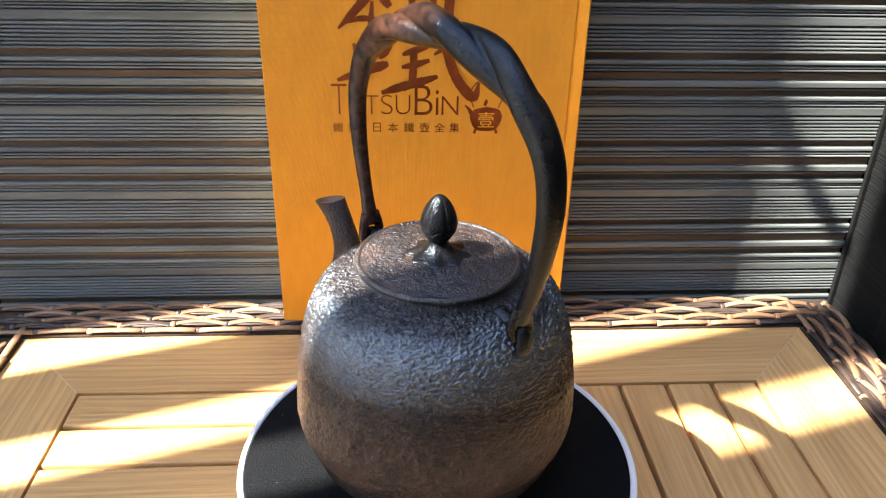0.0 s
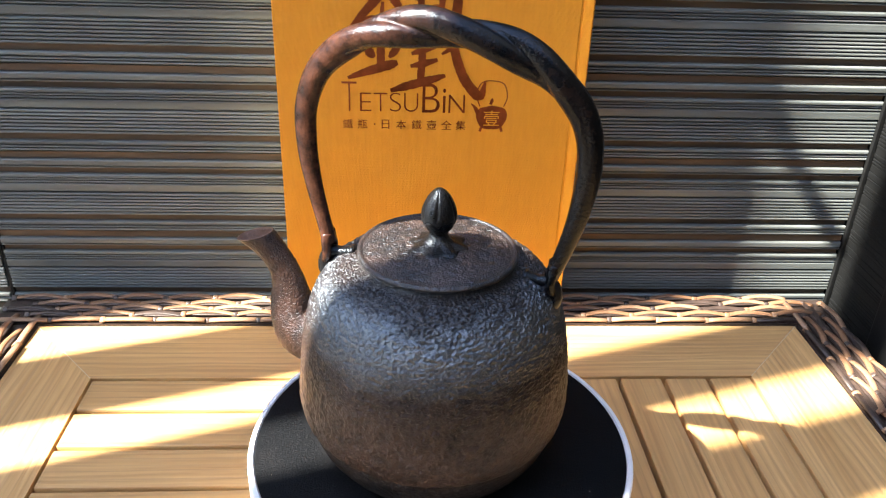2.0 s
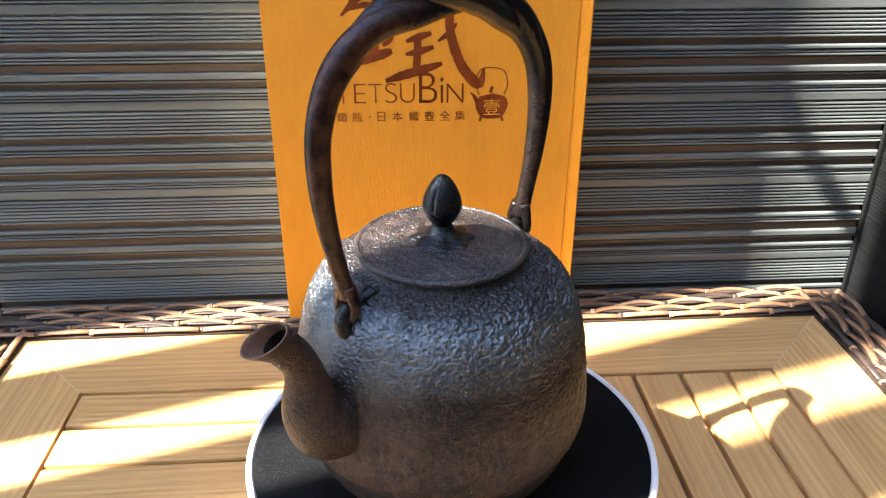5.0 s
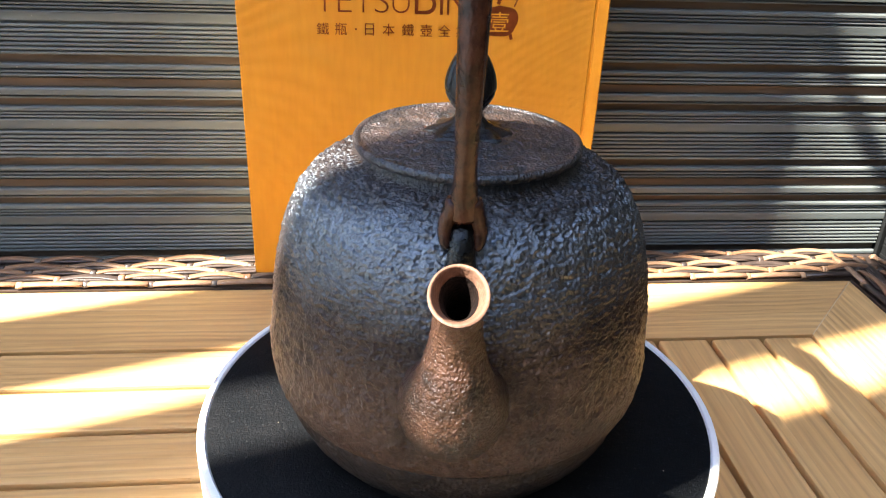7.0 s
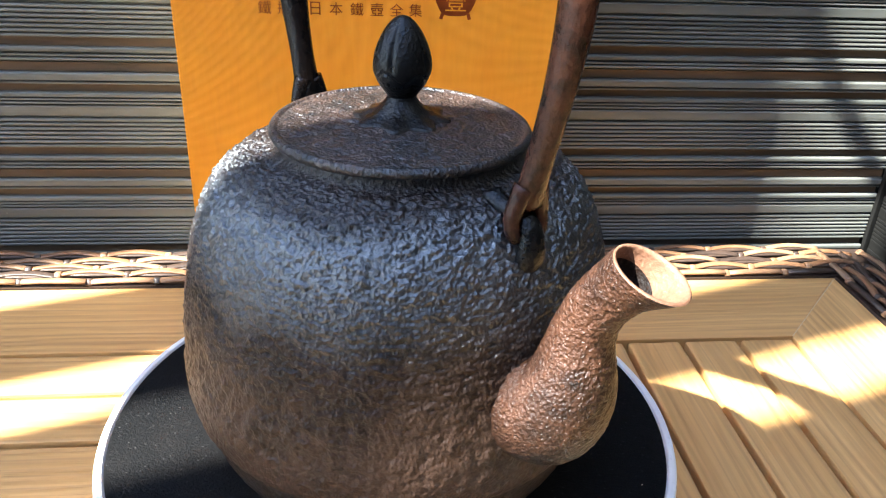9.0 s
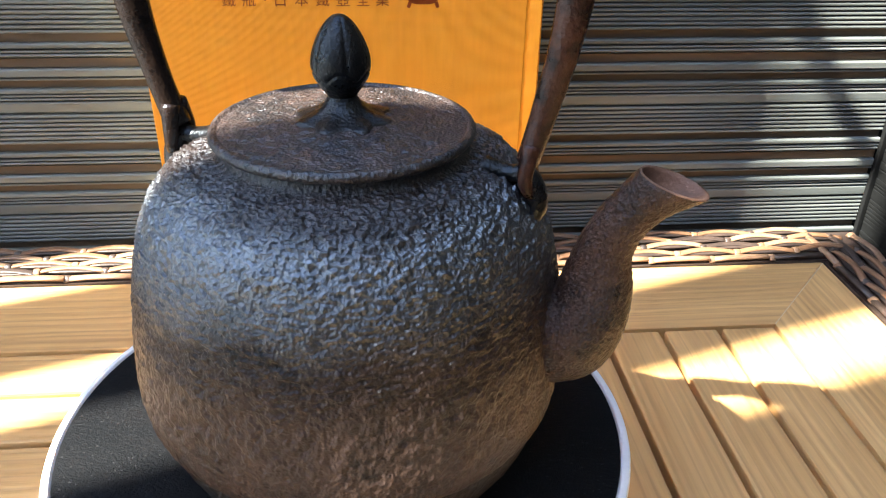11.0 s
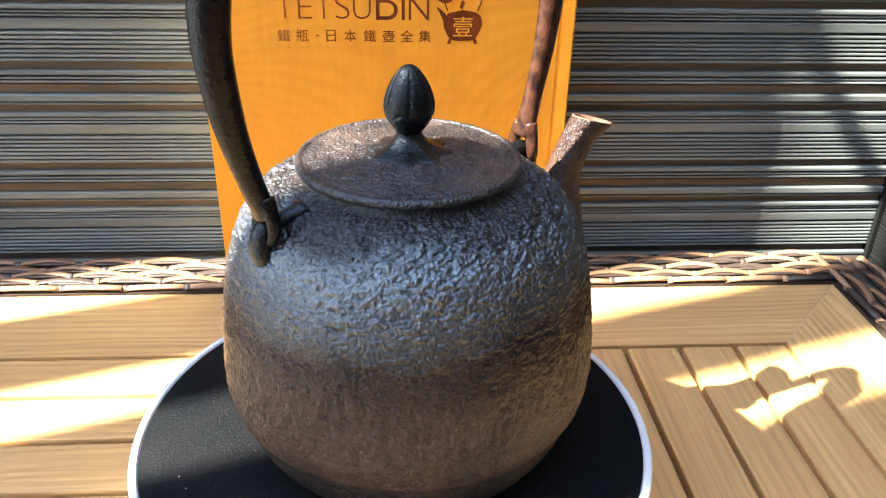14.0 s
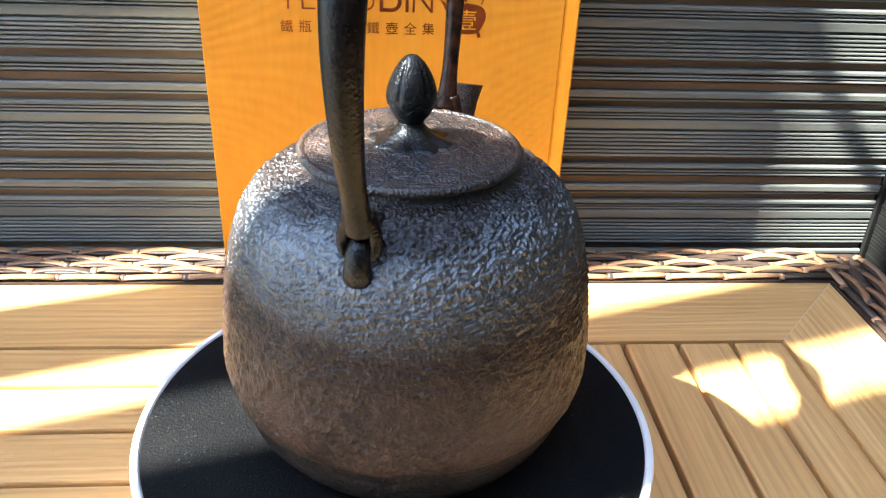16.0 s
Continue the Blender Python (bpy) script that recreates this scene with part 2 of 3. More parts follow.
# ---- mesh tools ----
def mesh_of(bm, mats, smooth=False, angle=None):
    me = bpy.data.meshes.new("mesh")
    bmesh.ops.recalc_face_normals(bm, faces=bm.faces)
    bm.to_mesh(me)
    bm.free()
    for m in mats if isinstance(mats, (list, tuple)) else [mats]:
        me.materials.append(m)
    if smooth:
        for p in me.polygons:
            p.use_smooth = True
        if angle:
            me.set_sharp_from_angle(angle=radians(angle))
    return me


def part(name, bm, material, parent, label="", at=None, smooth=False, angle=None):
    data = bm if isinstance(bm, bpy.types.Mesh) else mesh_of(bm, material, smooth, angle)
    ob = new(name, data)
    ob.parent = parent
    if at is not None:
        ob.matrix_basis = at
    if label:
        ob["label"] = label
    return ob


def thing(name, at, label, category, group="", kind=""):
    ob = new(name)
    ob.empty_display_size = 0.02
    ob.matrix_basis = at
    return tagged(ob, label, category, group, kind)


def box(x0, x1, y0, y1, z0, z1, bevel=0.0, seg=2, bm=None):
    bm = bm or bmesh.new()
    made = bmesh.ops.create_cube(bm, size=1.0)["verts"]
    for v in made:
        v.co = Vector((x0 + (v.co.x + 0.5) * (x1 - x0), y0 + (v.co.y + 0.5) * (y1 - y0), z0 + (v.co.z + 0.5) * (z1 - z0)))
    if bevel:
        es = list({e for v in made for e in v.link_edges})
        bmesh.ops.bevel(bm, geom=es, offset=bevel, segments=seg, profile=0.6, affect="EDGES")
    return bm


def prism(outline, z0, z1, bevel=0.0):
    """An upright prism over an outline in x and y."""
    bm = bmesh.new()
    lo = [bm.verts.new((x, y, z0)) for x, y in outline]
    hi = [bm.verts.new((x, y, z1)) for x, y in outline]
    bm.faces.new(hi)
    bm.faces.new(lo[::-1])
    n = len(outline)
    for i in range(n):
        bm.faces.new((lo[i], lo[(i + 1) % n], hi[(i + 1) % n], hi[i]))
    if bevel:
        top = [e for e in bm.edges if all(v.co.z > (z0 + z1) / 2 for v in e.verts)]
        bmesh.ops.bevel(bm, geom=top, offset=bevel, segments=2, profile=0.6, affect="EDGES")
    return bm


def rings(loops, closed_ends=True, bm=None):
    """A skin over loops of equal length."""
    bm = bm or bmesh.new()
    vs = [[bm.verts.new(p) for p in loop] for loop in loops]
    n = len(vs[0])
    for a, b in zip(vs, vs[1:]):
        for i in range(n):
            bm.faces.new((a[i], a[(i + 1) % n], b[(i + 1) % n], b[i]))
    if closed_ends:
        bm.faces.new(vs[0][::-1])
        bm.faces.new(vs[-1])
    return bm


def spline(pts, n):
    """n points on a smooth line through pts (tuples of any length)."""
    p = np.array(pts, float)
    p = np.vstack([2 * p[0] - p[1], p, 2 * p[-1] - p[-2]])
    out = []
    for i in range(n):
        u = i / (n - 1) * (len(pts) - 1)
        k = min(int(u), len(pts) - 2)
        f = u - k
        a, b, c, d = p[k:k + 4]
        out.append(0.5 * (2 * b + (c - a) * f + (2 * a - 5 * b + 4 * c - d) * f * f + (3 * b - a - 3 * c + d) * f ** 3))
    return np.array(out)


def lathe(profile, n, wobble=None, bm=None):
    loops = []
    for r, z in profile:
        loop = []
        for i in range(n):
            a = 2 * math.pi * i / n
            p = Vector((r * math.cos(a), r * math.sin(a), z))
            if wobble and r > 1e-5:
                p = wobble(p, a, r, z)
            loop.append(p)
        loops.append(loop)
    return rings(loops, True, bm)


def tube(points, radii, n=16, side=Vector((0, 1, 0)), shape=None):
    """A tube along points that lie in a plane with the normal side."""
    loops = []
    m = len(points)
    for i, p in enumerate(points):
        p = Vector(p)
        tan = (Vector(points[min(i + 1, m - 1)]) - Vector(points[max(i - 1, 0)])).normalized()
        nor = side.cross(tan).normalized()
        bi = tan.cross(nor)
        loop = []
        for j in range(n):
            a = 2 * math.pi * j / n
            k = shape(i / (m - 1), a) if shape else 1.0
            r = radii[i]
            ra, rb = r if isinstance(r, (tuple, list)) else (r, r)
            loop.append(p + nor * (math.cos(a) * ra * k) + bi * (math.sin(a) * rb * k))
        loops.append(loop)
    return rings(loops)


# ---- wall behind the table: fluted cladding planks ----
WALL_Y, WALL_L, WALL_R = 0.304, -1.25, 0.366
PLANK = 0.0731
FIRST = 0.0518 - 10 * PLANK
# ribs of one plank, from the brown groove upwards, in millimetres: lower edge, height, how far proud
RIBS = [(7.1, 1.7, 2.6), (9.7, 1.5, 2.4), (12.7, 3.0, 3.0)] + [(21.6 + 3.02 * k, 2.15, 2.0) for k in range(7)] + \
    [(43.6, 7.0, 2.0), (51.6, 1.5, 2.2), (54.0, 1.5, 2.4), (56.4, 3.0, 3.0), (64.8, 1.5, 2.2), (67.4, 5.0, 3.2)]


def plank_profile():
    """Heights and depths of one plank's face: a flat groove, then broad and fine ribs with eased upper edges."""
    pts = [(0.0, 0.0), (0.0056, 0.0), (0.0058, 0.0016)]
    for low, high, proud in RIBS:
        z0, z1, d = low / 1000, (low + high) / 1000, -proud / 1000 + 0.0004
        ease = min(0.0012, high / 1000 * 0.50)
        pts += [(z0, 0.0016), (z0 + 0.00012, d + 0.0003), (z0 + 0.00035, d), (z1 - ease, d), (z1 - ease * 0.55, d + ease * 0.18),
                (z1 - ease * 0.2, d + ease * 0.55), (z1, d + ease * 1.15), (z1 + 0.00008, 0.0016)]
    pts.append((PLANK, 0.0016))
    return pts


def plank_mesh(length, axis="x"):
    bm = bmesh.new()
    prof = plank_profile()
    cols = []
    for s in (0.0, length):
        cols.append([bm.verts.new((s, d, z)) for z, d in prof])
    back = [[bm.verts.new((s, 0.012, z)) for z in (0.0, PLANK)] for s in (0.0, length)]
    for i in range(len(prof) - 1):
        f = bm.faces.new((cols[0][i], cols[1][i], cols[1][i + 1], cols[0][i + 1]))
        f.material_index = 1 if prof[i][1] == prof[i + 1][1] >= 0 and prof[i + 1][0] - prof[i][0] > 0.0022 else 0
    bm.faces.new((back[0][0], back[0][1], back[1][1], back[1][0]))
    bm.faces.new((cols[0][0], back[0][0], back[1][0], cols[1][0]))
    bm.faces.new((cols[0][-1], cols[1][-1], back[1][1], back[0][1]))
    for s in (0, 1):
        bm.faces.new(cols[s] + [back[s][1], back[s][0]])
    return mesh_of(bm, [M["clad"], M["groove"]])


wall = thing("wall_north", pose(0, 0, 0), "charcoal fluted composite cladding wall behind the table", "wall", kind="structure")
part("backing", box(WALL_L, WALL_R + 0.03, WALL_Y + 0.012, WALL_Y + 0.09, -0.72, 0.72), M["black_panel"], wall)
JOINT = -0.388
main_plank, left_plank = plank_mesh(WALL_R - JOINT - 0.003), plank_mesh(JOINT - WALL_L - 0.003)
for i in range(20):
    z = FIRST + i * PLANK
    part("cladding_plank", main_plank, None, wall, at=pose(JOINT + 0.0015, WALL_Y, z))
    part("cladding_plank", left_plank, None, wall, at=pose(WALL_L, WALL_Y, z))
part("joint_strip", box(JOINT - 0.0013, JOINT + 0.0013, WALL_Y - 0.0012, WALL_Y + 0.011, -0.72, 0.72, 0.0004), M["black_panel"], wall, "thin dark joint strip")

side_wall = thing("wall_east", pose(0, 0, 0), "fluted side wall coloured near-black for its shade, with a smooth panel", "wall", kind="structure")
# The height above view is added, to block skylight from the right.
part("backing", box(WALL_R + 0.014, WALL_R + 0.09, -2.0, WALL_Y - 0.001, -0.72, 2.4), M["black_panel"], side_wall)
short_plank = plank_mesh(0.075)
for v in short_plank.vertices:
    v.co.y *= 0.15 if v.co.y < 0.01 else 1.0
# Near-black replaces the cladding colour here: the side wall's shade put into colour.
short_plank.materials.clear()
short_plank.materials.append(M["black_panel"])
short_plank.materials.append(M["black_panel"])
for i in range(40):
    part("cladding_plank", short_plank, None, side_wall, at=pose(WALL_R + 0.001, WALL_Y - 0.001, FIRST + i * PLANK, 0, 0, -90))
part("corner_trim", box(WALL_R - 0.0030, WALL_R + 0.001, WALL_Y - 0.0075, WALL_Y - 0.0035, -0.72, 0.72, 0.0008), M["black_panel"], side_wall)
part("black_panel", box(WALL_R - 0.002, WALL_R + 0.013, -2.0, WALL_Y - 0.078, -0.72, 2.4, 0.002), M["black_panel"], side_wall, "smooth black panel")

# ---- floor, ground, and the slatted fence that the sun shines through ----
ground = part("ground", box(-60, 60, -60, 60, -0.80, -0.752), M["ground"], None)
tagged(ground, "pale paving round the terrace", "ground", kind="structure")
deck = thing("floor", pose(0, 0, 0), "weathered wooden terrace deck under the table", "floor", kind="structure")
for i in range(24):
    part("deck_board", box(-1.6, 1.2, -2.4 + i * 0.145, -2.4 + i * 0.145 + 0.139, -0.748, -0.72, 0.003), M["deck"], deck)

# Unseen wall behind the camera, added to block low skylight and darken reflections.
south = part("wall_south", box(-2.2, 2.4, -2.30, -2.10, -0.72, 2.60), M["sky_block"], None)
tagged(south, "plain unseen wall across the terrace, added to block low skylight", "wall", kind="structure")

FENCE_X = -0.90
fence = thing("slatted_fence", pose(0, 0, 0), "tall fence of upright pale boards with narrow gaps", "fence")
STEP, GAP = 0.1235 / ca, 0.0460
SHIFT = (0.0575 + FENCE_X * sa) / ca
for k in range(-12, 6):
    y0 = SHIFT + k * STEP + GAP / 2
    if y0 + STEP - GAP < WALL_Y - 0.02:
        part("board", box(FENCE_X - 0.006, FENCE_X + 0.006, y0, y0 + STEP - GAP, -0.70, 2.00, 0.002), M["fence"], fence)
for z in (-0.45, 1.92):
    part("rail", box(FENCE_X - 0.034, FENCE_X - 0.0065, -1.75, WALL_Y - 0.02, z, z + 0.05, 0.003), M["fence"], fence)
# Made-up bar out of view, bent so its shadow draws the wall's dark band.
bar = []
for i, (x, z) in enumerate(spline([(0.236, 0.330), (0.245, 0.290), (0.254, 0.249), (0.2696, 0.195), (0.287, 0.157), (0.3158, 0.110), (0.3472, 0.069), (0.372, 0.036)], 50)):
    far = 1.84 - 1.0 * (i / 49) ** 0.6     # how far back along the sunlight it hangs
    bar.append((x - far * ce * ca, WALL_Y - far * ce * sa, z + far * se))
part("tie_bar", tube(bar, [0.0085] * 50, 10), M["black_panel"], fence, "thin bent bar out of view, added to cast a shadow band", smooth=True)
for y in (-1.72, 0.24):
    part("post", box(FENCE_X - 0.09, FENCE_X - 0.0345, y - 0.03, y + 0.03, -0.72, 2.00, 0.004), M["fence"], fence)

# ---- the table ----
XL, XR = -0.275, 0.2385              # inner edges of the side boards
XTL, XTR = -0.3405, 0.3055           # outer edges of the side boards
YI, YO = 0.170, 0.2410               # inner and outer edge of the back board
YFI, YFO = -0.250, -0.3165           # the same at the front
XMID = -0.0152
table = thing("garden_table", pose(0, 0, 0), "honey-coloured slatted garden table with a woven rattan rim", "table")
T = 0.016
G = 0.0002
part("frame_board", prism([(XTL + G, YO), (XTR - G, YO), (XR - G * 0.5, YI), (XL + G * 0.5, YI)], -T, 0, 0.0002), M["wood_x"], table)
part("frame_board", prism([(XTL + G, YFO), (XL + G * 0.5, YFI), (XR - G * 0.5, YFI), (XTR - G, YFO)], -T, 0, 0.0002), M["wood_x"], table)
part("frame_board", prism([(XTL, YO - G), (XL, YI - G * 0.5), (XL, YFI + G), (XTL, YFO + G)], -T, 0, 0.0002), M["wood_y"], table)
part("frame_board", prism([(XTR, YO - G), (XTR, YFO + G), (XR, YFI + G), (XR, YI - G * 0.5)], -T, 0, 0.0002), M["wood_y"], table)
for x0, x1 in ((XTL, XL), (XTR, XR)):
    n = Vector((YI - YO, x0 - x1, 0)).normalized() * 0.0003
    part("mitre_seam", prism([(x0 + n.x, YO - 0.001 + n.y), (x0 - n.x, YO - 0.001 - n.y), (x1 - n.x, YI - n.y), (x1 + n.x, YI + n.y)], -0.002, 0.00025), M["seam"], table, "pale glue seam")
SLAT_Y = 0.0378
ys = YI
while ys - SLAT_Y > YFI - 0.002:
    part("slat", box(XL + 0.0015, XMID - 0.0015, ys - SLAT_Y + 0.0017, ys - 0.0017, -T, -0.0008, 0.0016), M["wood_x"], table)
    ys -= SLAT_Y
SLAT_X = 0.0360
xs = XR
while xs - SLAT_X > XMID - 0.004:
    part("slat", box(xs - SLAT_X + 0.0017, xs - 0.0017, YFI + 0.0015, YI - 0.0015, -T, -0.0008, 0.0016), M["wood_y"], table)
    xs -= SLAT_X
part("underlay", box(XTL + 0.02, XTR - 0.02, YFO + 0.02, YO - 0.02, -T - 0.012, -T - 0.001), M["dark_gap"], table, "dark support board")
RIM = 0.041
for sx in (XTL - RIM + 0.012, XTR + RIM - 0.052):
    for sy in (YFO - RIM + 0.012, YO + RIM - 0.054):
        part("leg", box(sx, sx + 0.040, sy, sy + 0.040, -0.72, -0.035, 0.006), M["cane_dark"], table, "dark woven leg")
apron_bm = box(XTL - RIM, XTR + RIM, YO + 0.001, YO + RIM, -0.10, 0.0012)
part("apron", apron_bm, M["cane_dark"], table)
part("apron", box(XTL - RIM, XTR + RIM, YFO - RIM, YFO - 0.001, -0.10, 0.0012), M["cane_dark"], table)
part("apron", box(XTL - RIM, XTL - 0.001, YFO, YO, -0.10, 0.0012), M["cane_dark"], table)
part("apron", box(XTR + 0.001, XTR + RIM, YFO, YO, -0.10, 0.0012), M["cane_dark"], table)


PITCH = 0.0430
WEAVE = Matrix.Diagonal((1.0, 0.80, 0.78, 1.0))


def cane_bar(points, wide, thick):
    """An oval cane along points."""
    loops = []
    m = len(points)
    for i, p in enumerate(points):
        tan = (Vector(points[min(i + 1, m - 1)]) - Vector(points[max(i - 1, 0)])).normalized()
        side = Vector((0, 0, 1)).cross(tan).normalized()
        up = tan.cross(side)
        loops.append([Vector(p) + side * (wide / 2 * math.cos(q)) + up * (thick / 2 * math.sin(q)) for q in [2 * math.pi * j / 8 for j in range(8)]])
    return rings(loops)


def weave_meshes():
    arcs, cores, ties = [], [], []
    rnd = random.Random(21)
    for k in range(5):
        bow, lift = rnd.uniform(0.0032, 0.0046), rnd.uniform(0.0014, 0.0024)
        pts = [(PITCH * u, 0.0008 + bow * math.sin(math.pi * u), 0.0040 + lift * math.sin(math.pi * u)) for u in [i / 12 for i in range(13)]]
        arcs.append(mesh_of(cane_bar(pts, rnd.uniform(0.0058, 0.0074), 0.0028), M["cane_dark" if k == 4 else "cane_pale" if k == 0 else "cane"], True))
        pts = [(PITCH * u, 0.0035 - 0.6 * bow * math.sin(math.pi * u), 0.0030 + 0.0012 * math.sin(math.pi * u)) for u in [i / 12 for i in range(13)]]
        cores.append(mesh_of(cane_bar(pts, rnd.uniform(0.0056, 0.0068), 0.0026), M["cane_dark"], True))
    for mat in ("cane", "cane_pale", "cane_dark"):
        pts = [(0.0, -0.0030 + 0.0082 * i / 10, 0.0028 + 0.0034 * math.sin(math.pi * i / 10)) for i in range(11)]
        ties.append(mesh_of(cane_bar(pts, 0.0046, 0.0018), M[mat], True))
    edge = mesh_of(cane_bar([(PITCH * 0.04, 0, 0.0046), (PITCH * 0.3, 0, 0.0052), (PITCH * 0.7, 0, 0.0052), (PITCH * 0.96, 0, 0.0046)], 0.0072, 0.0036), M["cane_pale"], True)
    edge_dark = mesh_of(cane_bar([(PITCH * 0.04, 0, 0.0046), (PITCH * 0.5, 0, 0.0052), (PITCH * 0.96, 0, 0.0046)], 0.0072, 0.0036), M["cane_dark"], True)
    return arcs, cores, ties, edge, edge_dark


ARCS, CORES, TIES, EDGE, EDGE_DARK = weave_meshes()


def woven_border(at, length, seed, dark_share=0.15):
    rnd = random.Random(seed)
    row = 0.0088
    for r in range(5):
        y = 0.0030 if r == 0 else 0.0044 + r * row - 0.0028
        x = -PITCH * (0.5 if r % 2 else 0.0) + PITCH * 0.15
        while x < length - PITCH * 0.5:
            if x > -0.012:
                here = at @ pose(x, y + rnd.uniform(-0.0006, 0.0006), rnd.uniform(-0.0004, 0.0006), 0, 0, rnd.uniform(-2.2, 2.2)) @ WEAVE
                if r == 0:
                    part("cane_edge", EDGE_DARK if rnd.random() < dark_share else EDGE, None, table, at=here)
                else:
                    part("cane_strand", ARCS[rnd.randrange(5)], None, table, at=here)
                    part("cane_core", CORES[rnd.randrange(5)], None, table, at=here)
                part("cane_tie", TIES[rnd.choice((1, 1, 2) if r == 0 else (0, 1, 2, 2))], None, table, at=here)
            x += PITCH


woven_border(pose(XTL - RIM, YO + 0.001, 0), XTR - XTL + RIM + 0.010, 3)
woven_border(pose(XTR + 0.001, YO + RIM * 0.92, 0, 0, 0, -90), YO - YFO + RIM * 1.9, 5, 0.8)
woven_border(pose(XTL - 0.001, YFO - RIM * 0.95, 0, 0, 0, 90), YO - YFO + RIM * 0.95, 7)
woven_border(pose(XTR + 0.004, YFO - 0.001, 0, 0, 0, 180), XTR - XTL + 0.008, 9)

# ---- the book ----
BX0, BX1, BY, BZ0, BZ1 = -0.132, 0.0965, 0.246, 0.0105, 0.318
book = thing("book", pose(0, BY, BZ0), "thick orange cloth-bound book with copper-brown lettering standing upright", "book")
BH, BT = BZ1 - BZ0, 0.046
cover_bm = box(BX0, 0.0868, 0.0, 0.003, 0, BH, 0.0011, 3)
part("front_cover", cover_bm, M["cloth"], book)
part("hinge", box(0.0862, 0.0892, 0.0006, 0.003, 0.0005, BH - 0.0005, 0.0004), M["cloth"], book, "pressed hinge groove")
spine_loops = []
for z in (0.0, 0.002, BH - 0.002, BH):
    ins = 0.001 if z in (0.0, BH) else 0.0
    prof = [(0.0884, 0.0 + ins), (0.0915, 0.0 + ins), (0.0950, 0.0002 + ins), (BX1 - ins, 0.003), (BX1 + 0.001 - ins, BT / 2),
            (BX1 - ins, BT - 0.006), (0.0945, BT - 0.0012 - ins), (0.0884, BT - ins), (0.0884, BT - 0.003), (0.0930, BT - 0.006), (0.0930, 0.006), (0.0884, 0.0032)]
    spine_loops.append([Vector((x, y, z)) for x, y in prof])
part("spine", rings(spine_loops), M["cloth"], book)
part("back_cover", box(BX0, 0.0868, BT - 0.003, BT, 0, BH, 0.0011, 3), M["cloth"], book)
part("page_block", box(BX0 + 0.004, 0.0925, 0.0032, BT - 0.0032, 0.003, BH - 0.004, 0.0008), M["page"], book, "cream page block")


def lettering(text, x, z, height, width=0.0, name="lettering", material="foil", proud=0.00025, weight=0.0):
    cu = bpy.data.curves.new("text", "FONT")
    cu.body = text
    cu.extrude = 0.0
    cu.offset = weight
    tmp = new("tmp", cu)
    bpy.context.view_layer.update()
    me = bpy.data.meshes.new_from_object(tmp.evaluated_get(bpy.context.evaluated_depsgraph_get()))
    bpy.data.objects.remove(tmp)
    co = np.array([v.co[:] for v in me.vertices])
    lo, hi = co.min(0), co.max(0)
    k = height / (hi[1] - lo[1])
    squeeze = width / ((hi[0] - lo[0]) * k) if width else 1.0
    for v in me.vertices:
        v.co = ((v.co.x - lo[0]) * k * squeeze, -proud, (v.co.y - lo[1]) * k)
    me.materials.append(M[material])
    part(name, me, None, book, at=pose(x, 0, z - BZ0))
    return x + (hi[0] - lo[0]) * k * squeeze


lettering("T", -0.0848, 0.1885, 0.0222, 0.0110, weight=-0.022)
lettering("E", -0.0715, 0.1885, 0.0140, 0.0082, weight=-0.022)
lettering("T", -0.0612, 0.1885, 0.0140, 0.0098, weight=-0.022)
lettering("S", -0.0500, 0.1885, 0.0143, 0.0088, weight=-0.022)
lettering("U", -0.0389, 0.1885, 0.0142, 0.0104, weight=-0.022)
lettering("B", -0.0254, 0.1880, 0.0220, 0.0130, weight=-0.012)
lettering("i", -0.0102, 0.1880, 0.0185, 0.0022)
lettering("N", -0.0058, 0.1880, 0.0140, 0.0122, weight=-0.012)
for ch, x in zip("鐵瓶日本鐵壺全集", (-0.0845, -0.0735, -0.0555, -0.0447, -0.0330, -0.0217, -0.0107, 0.0003)):
    lettering(ch, x, 0.1748, 0.0072)


lettering("·", -0.0615, 0.1778, 0.0012)


def stroke(points):
    """One brush stroke on the cover: (x, z, half width) along its way."""
    s = spline(points, 10 * (len(points) - 1) + 1)
    bm = bmesh.new()
    rnd = random.Random(len(points) * 7 + int(abs(points[0][0]) * 1e4))
    left, right = [], []
    for i, (x, z, w) in enumerate(s):
        j = min(i + 1, len(s) - 1)
        k = max(i - 1, 0)
        dx, dz = s[j][0] - s[k][0], s[j][1] - s[k][1]
        n = math.hypot(dx, dz) or 1
        e = max(w, 0.0001)
        q = rnd.uniform(0.93, 1.07)
        left.append(bm.verts.new((x - dz / n * e * q, 0, z + dx / n * e * q)))
        right.append(bm.verts.new((x + dz / n * e * q, 0, z - dx / n * e * q)))
    for i in range(len(s) - 1):
        bm.faces.new((left[i], left[i + 1], right[i + 1], right[i]))
    return bm


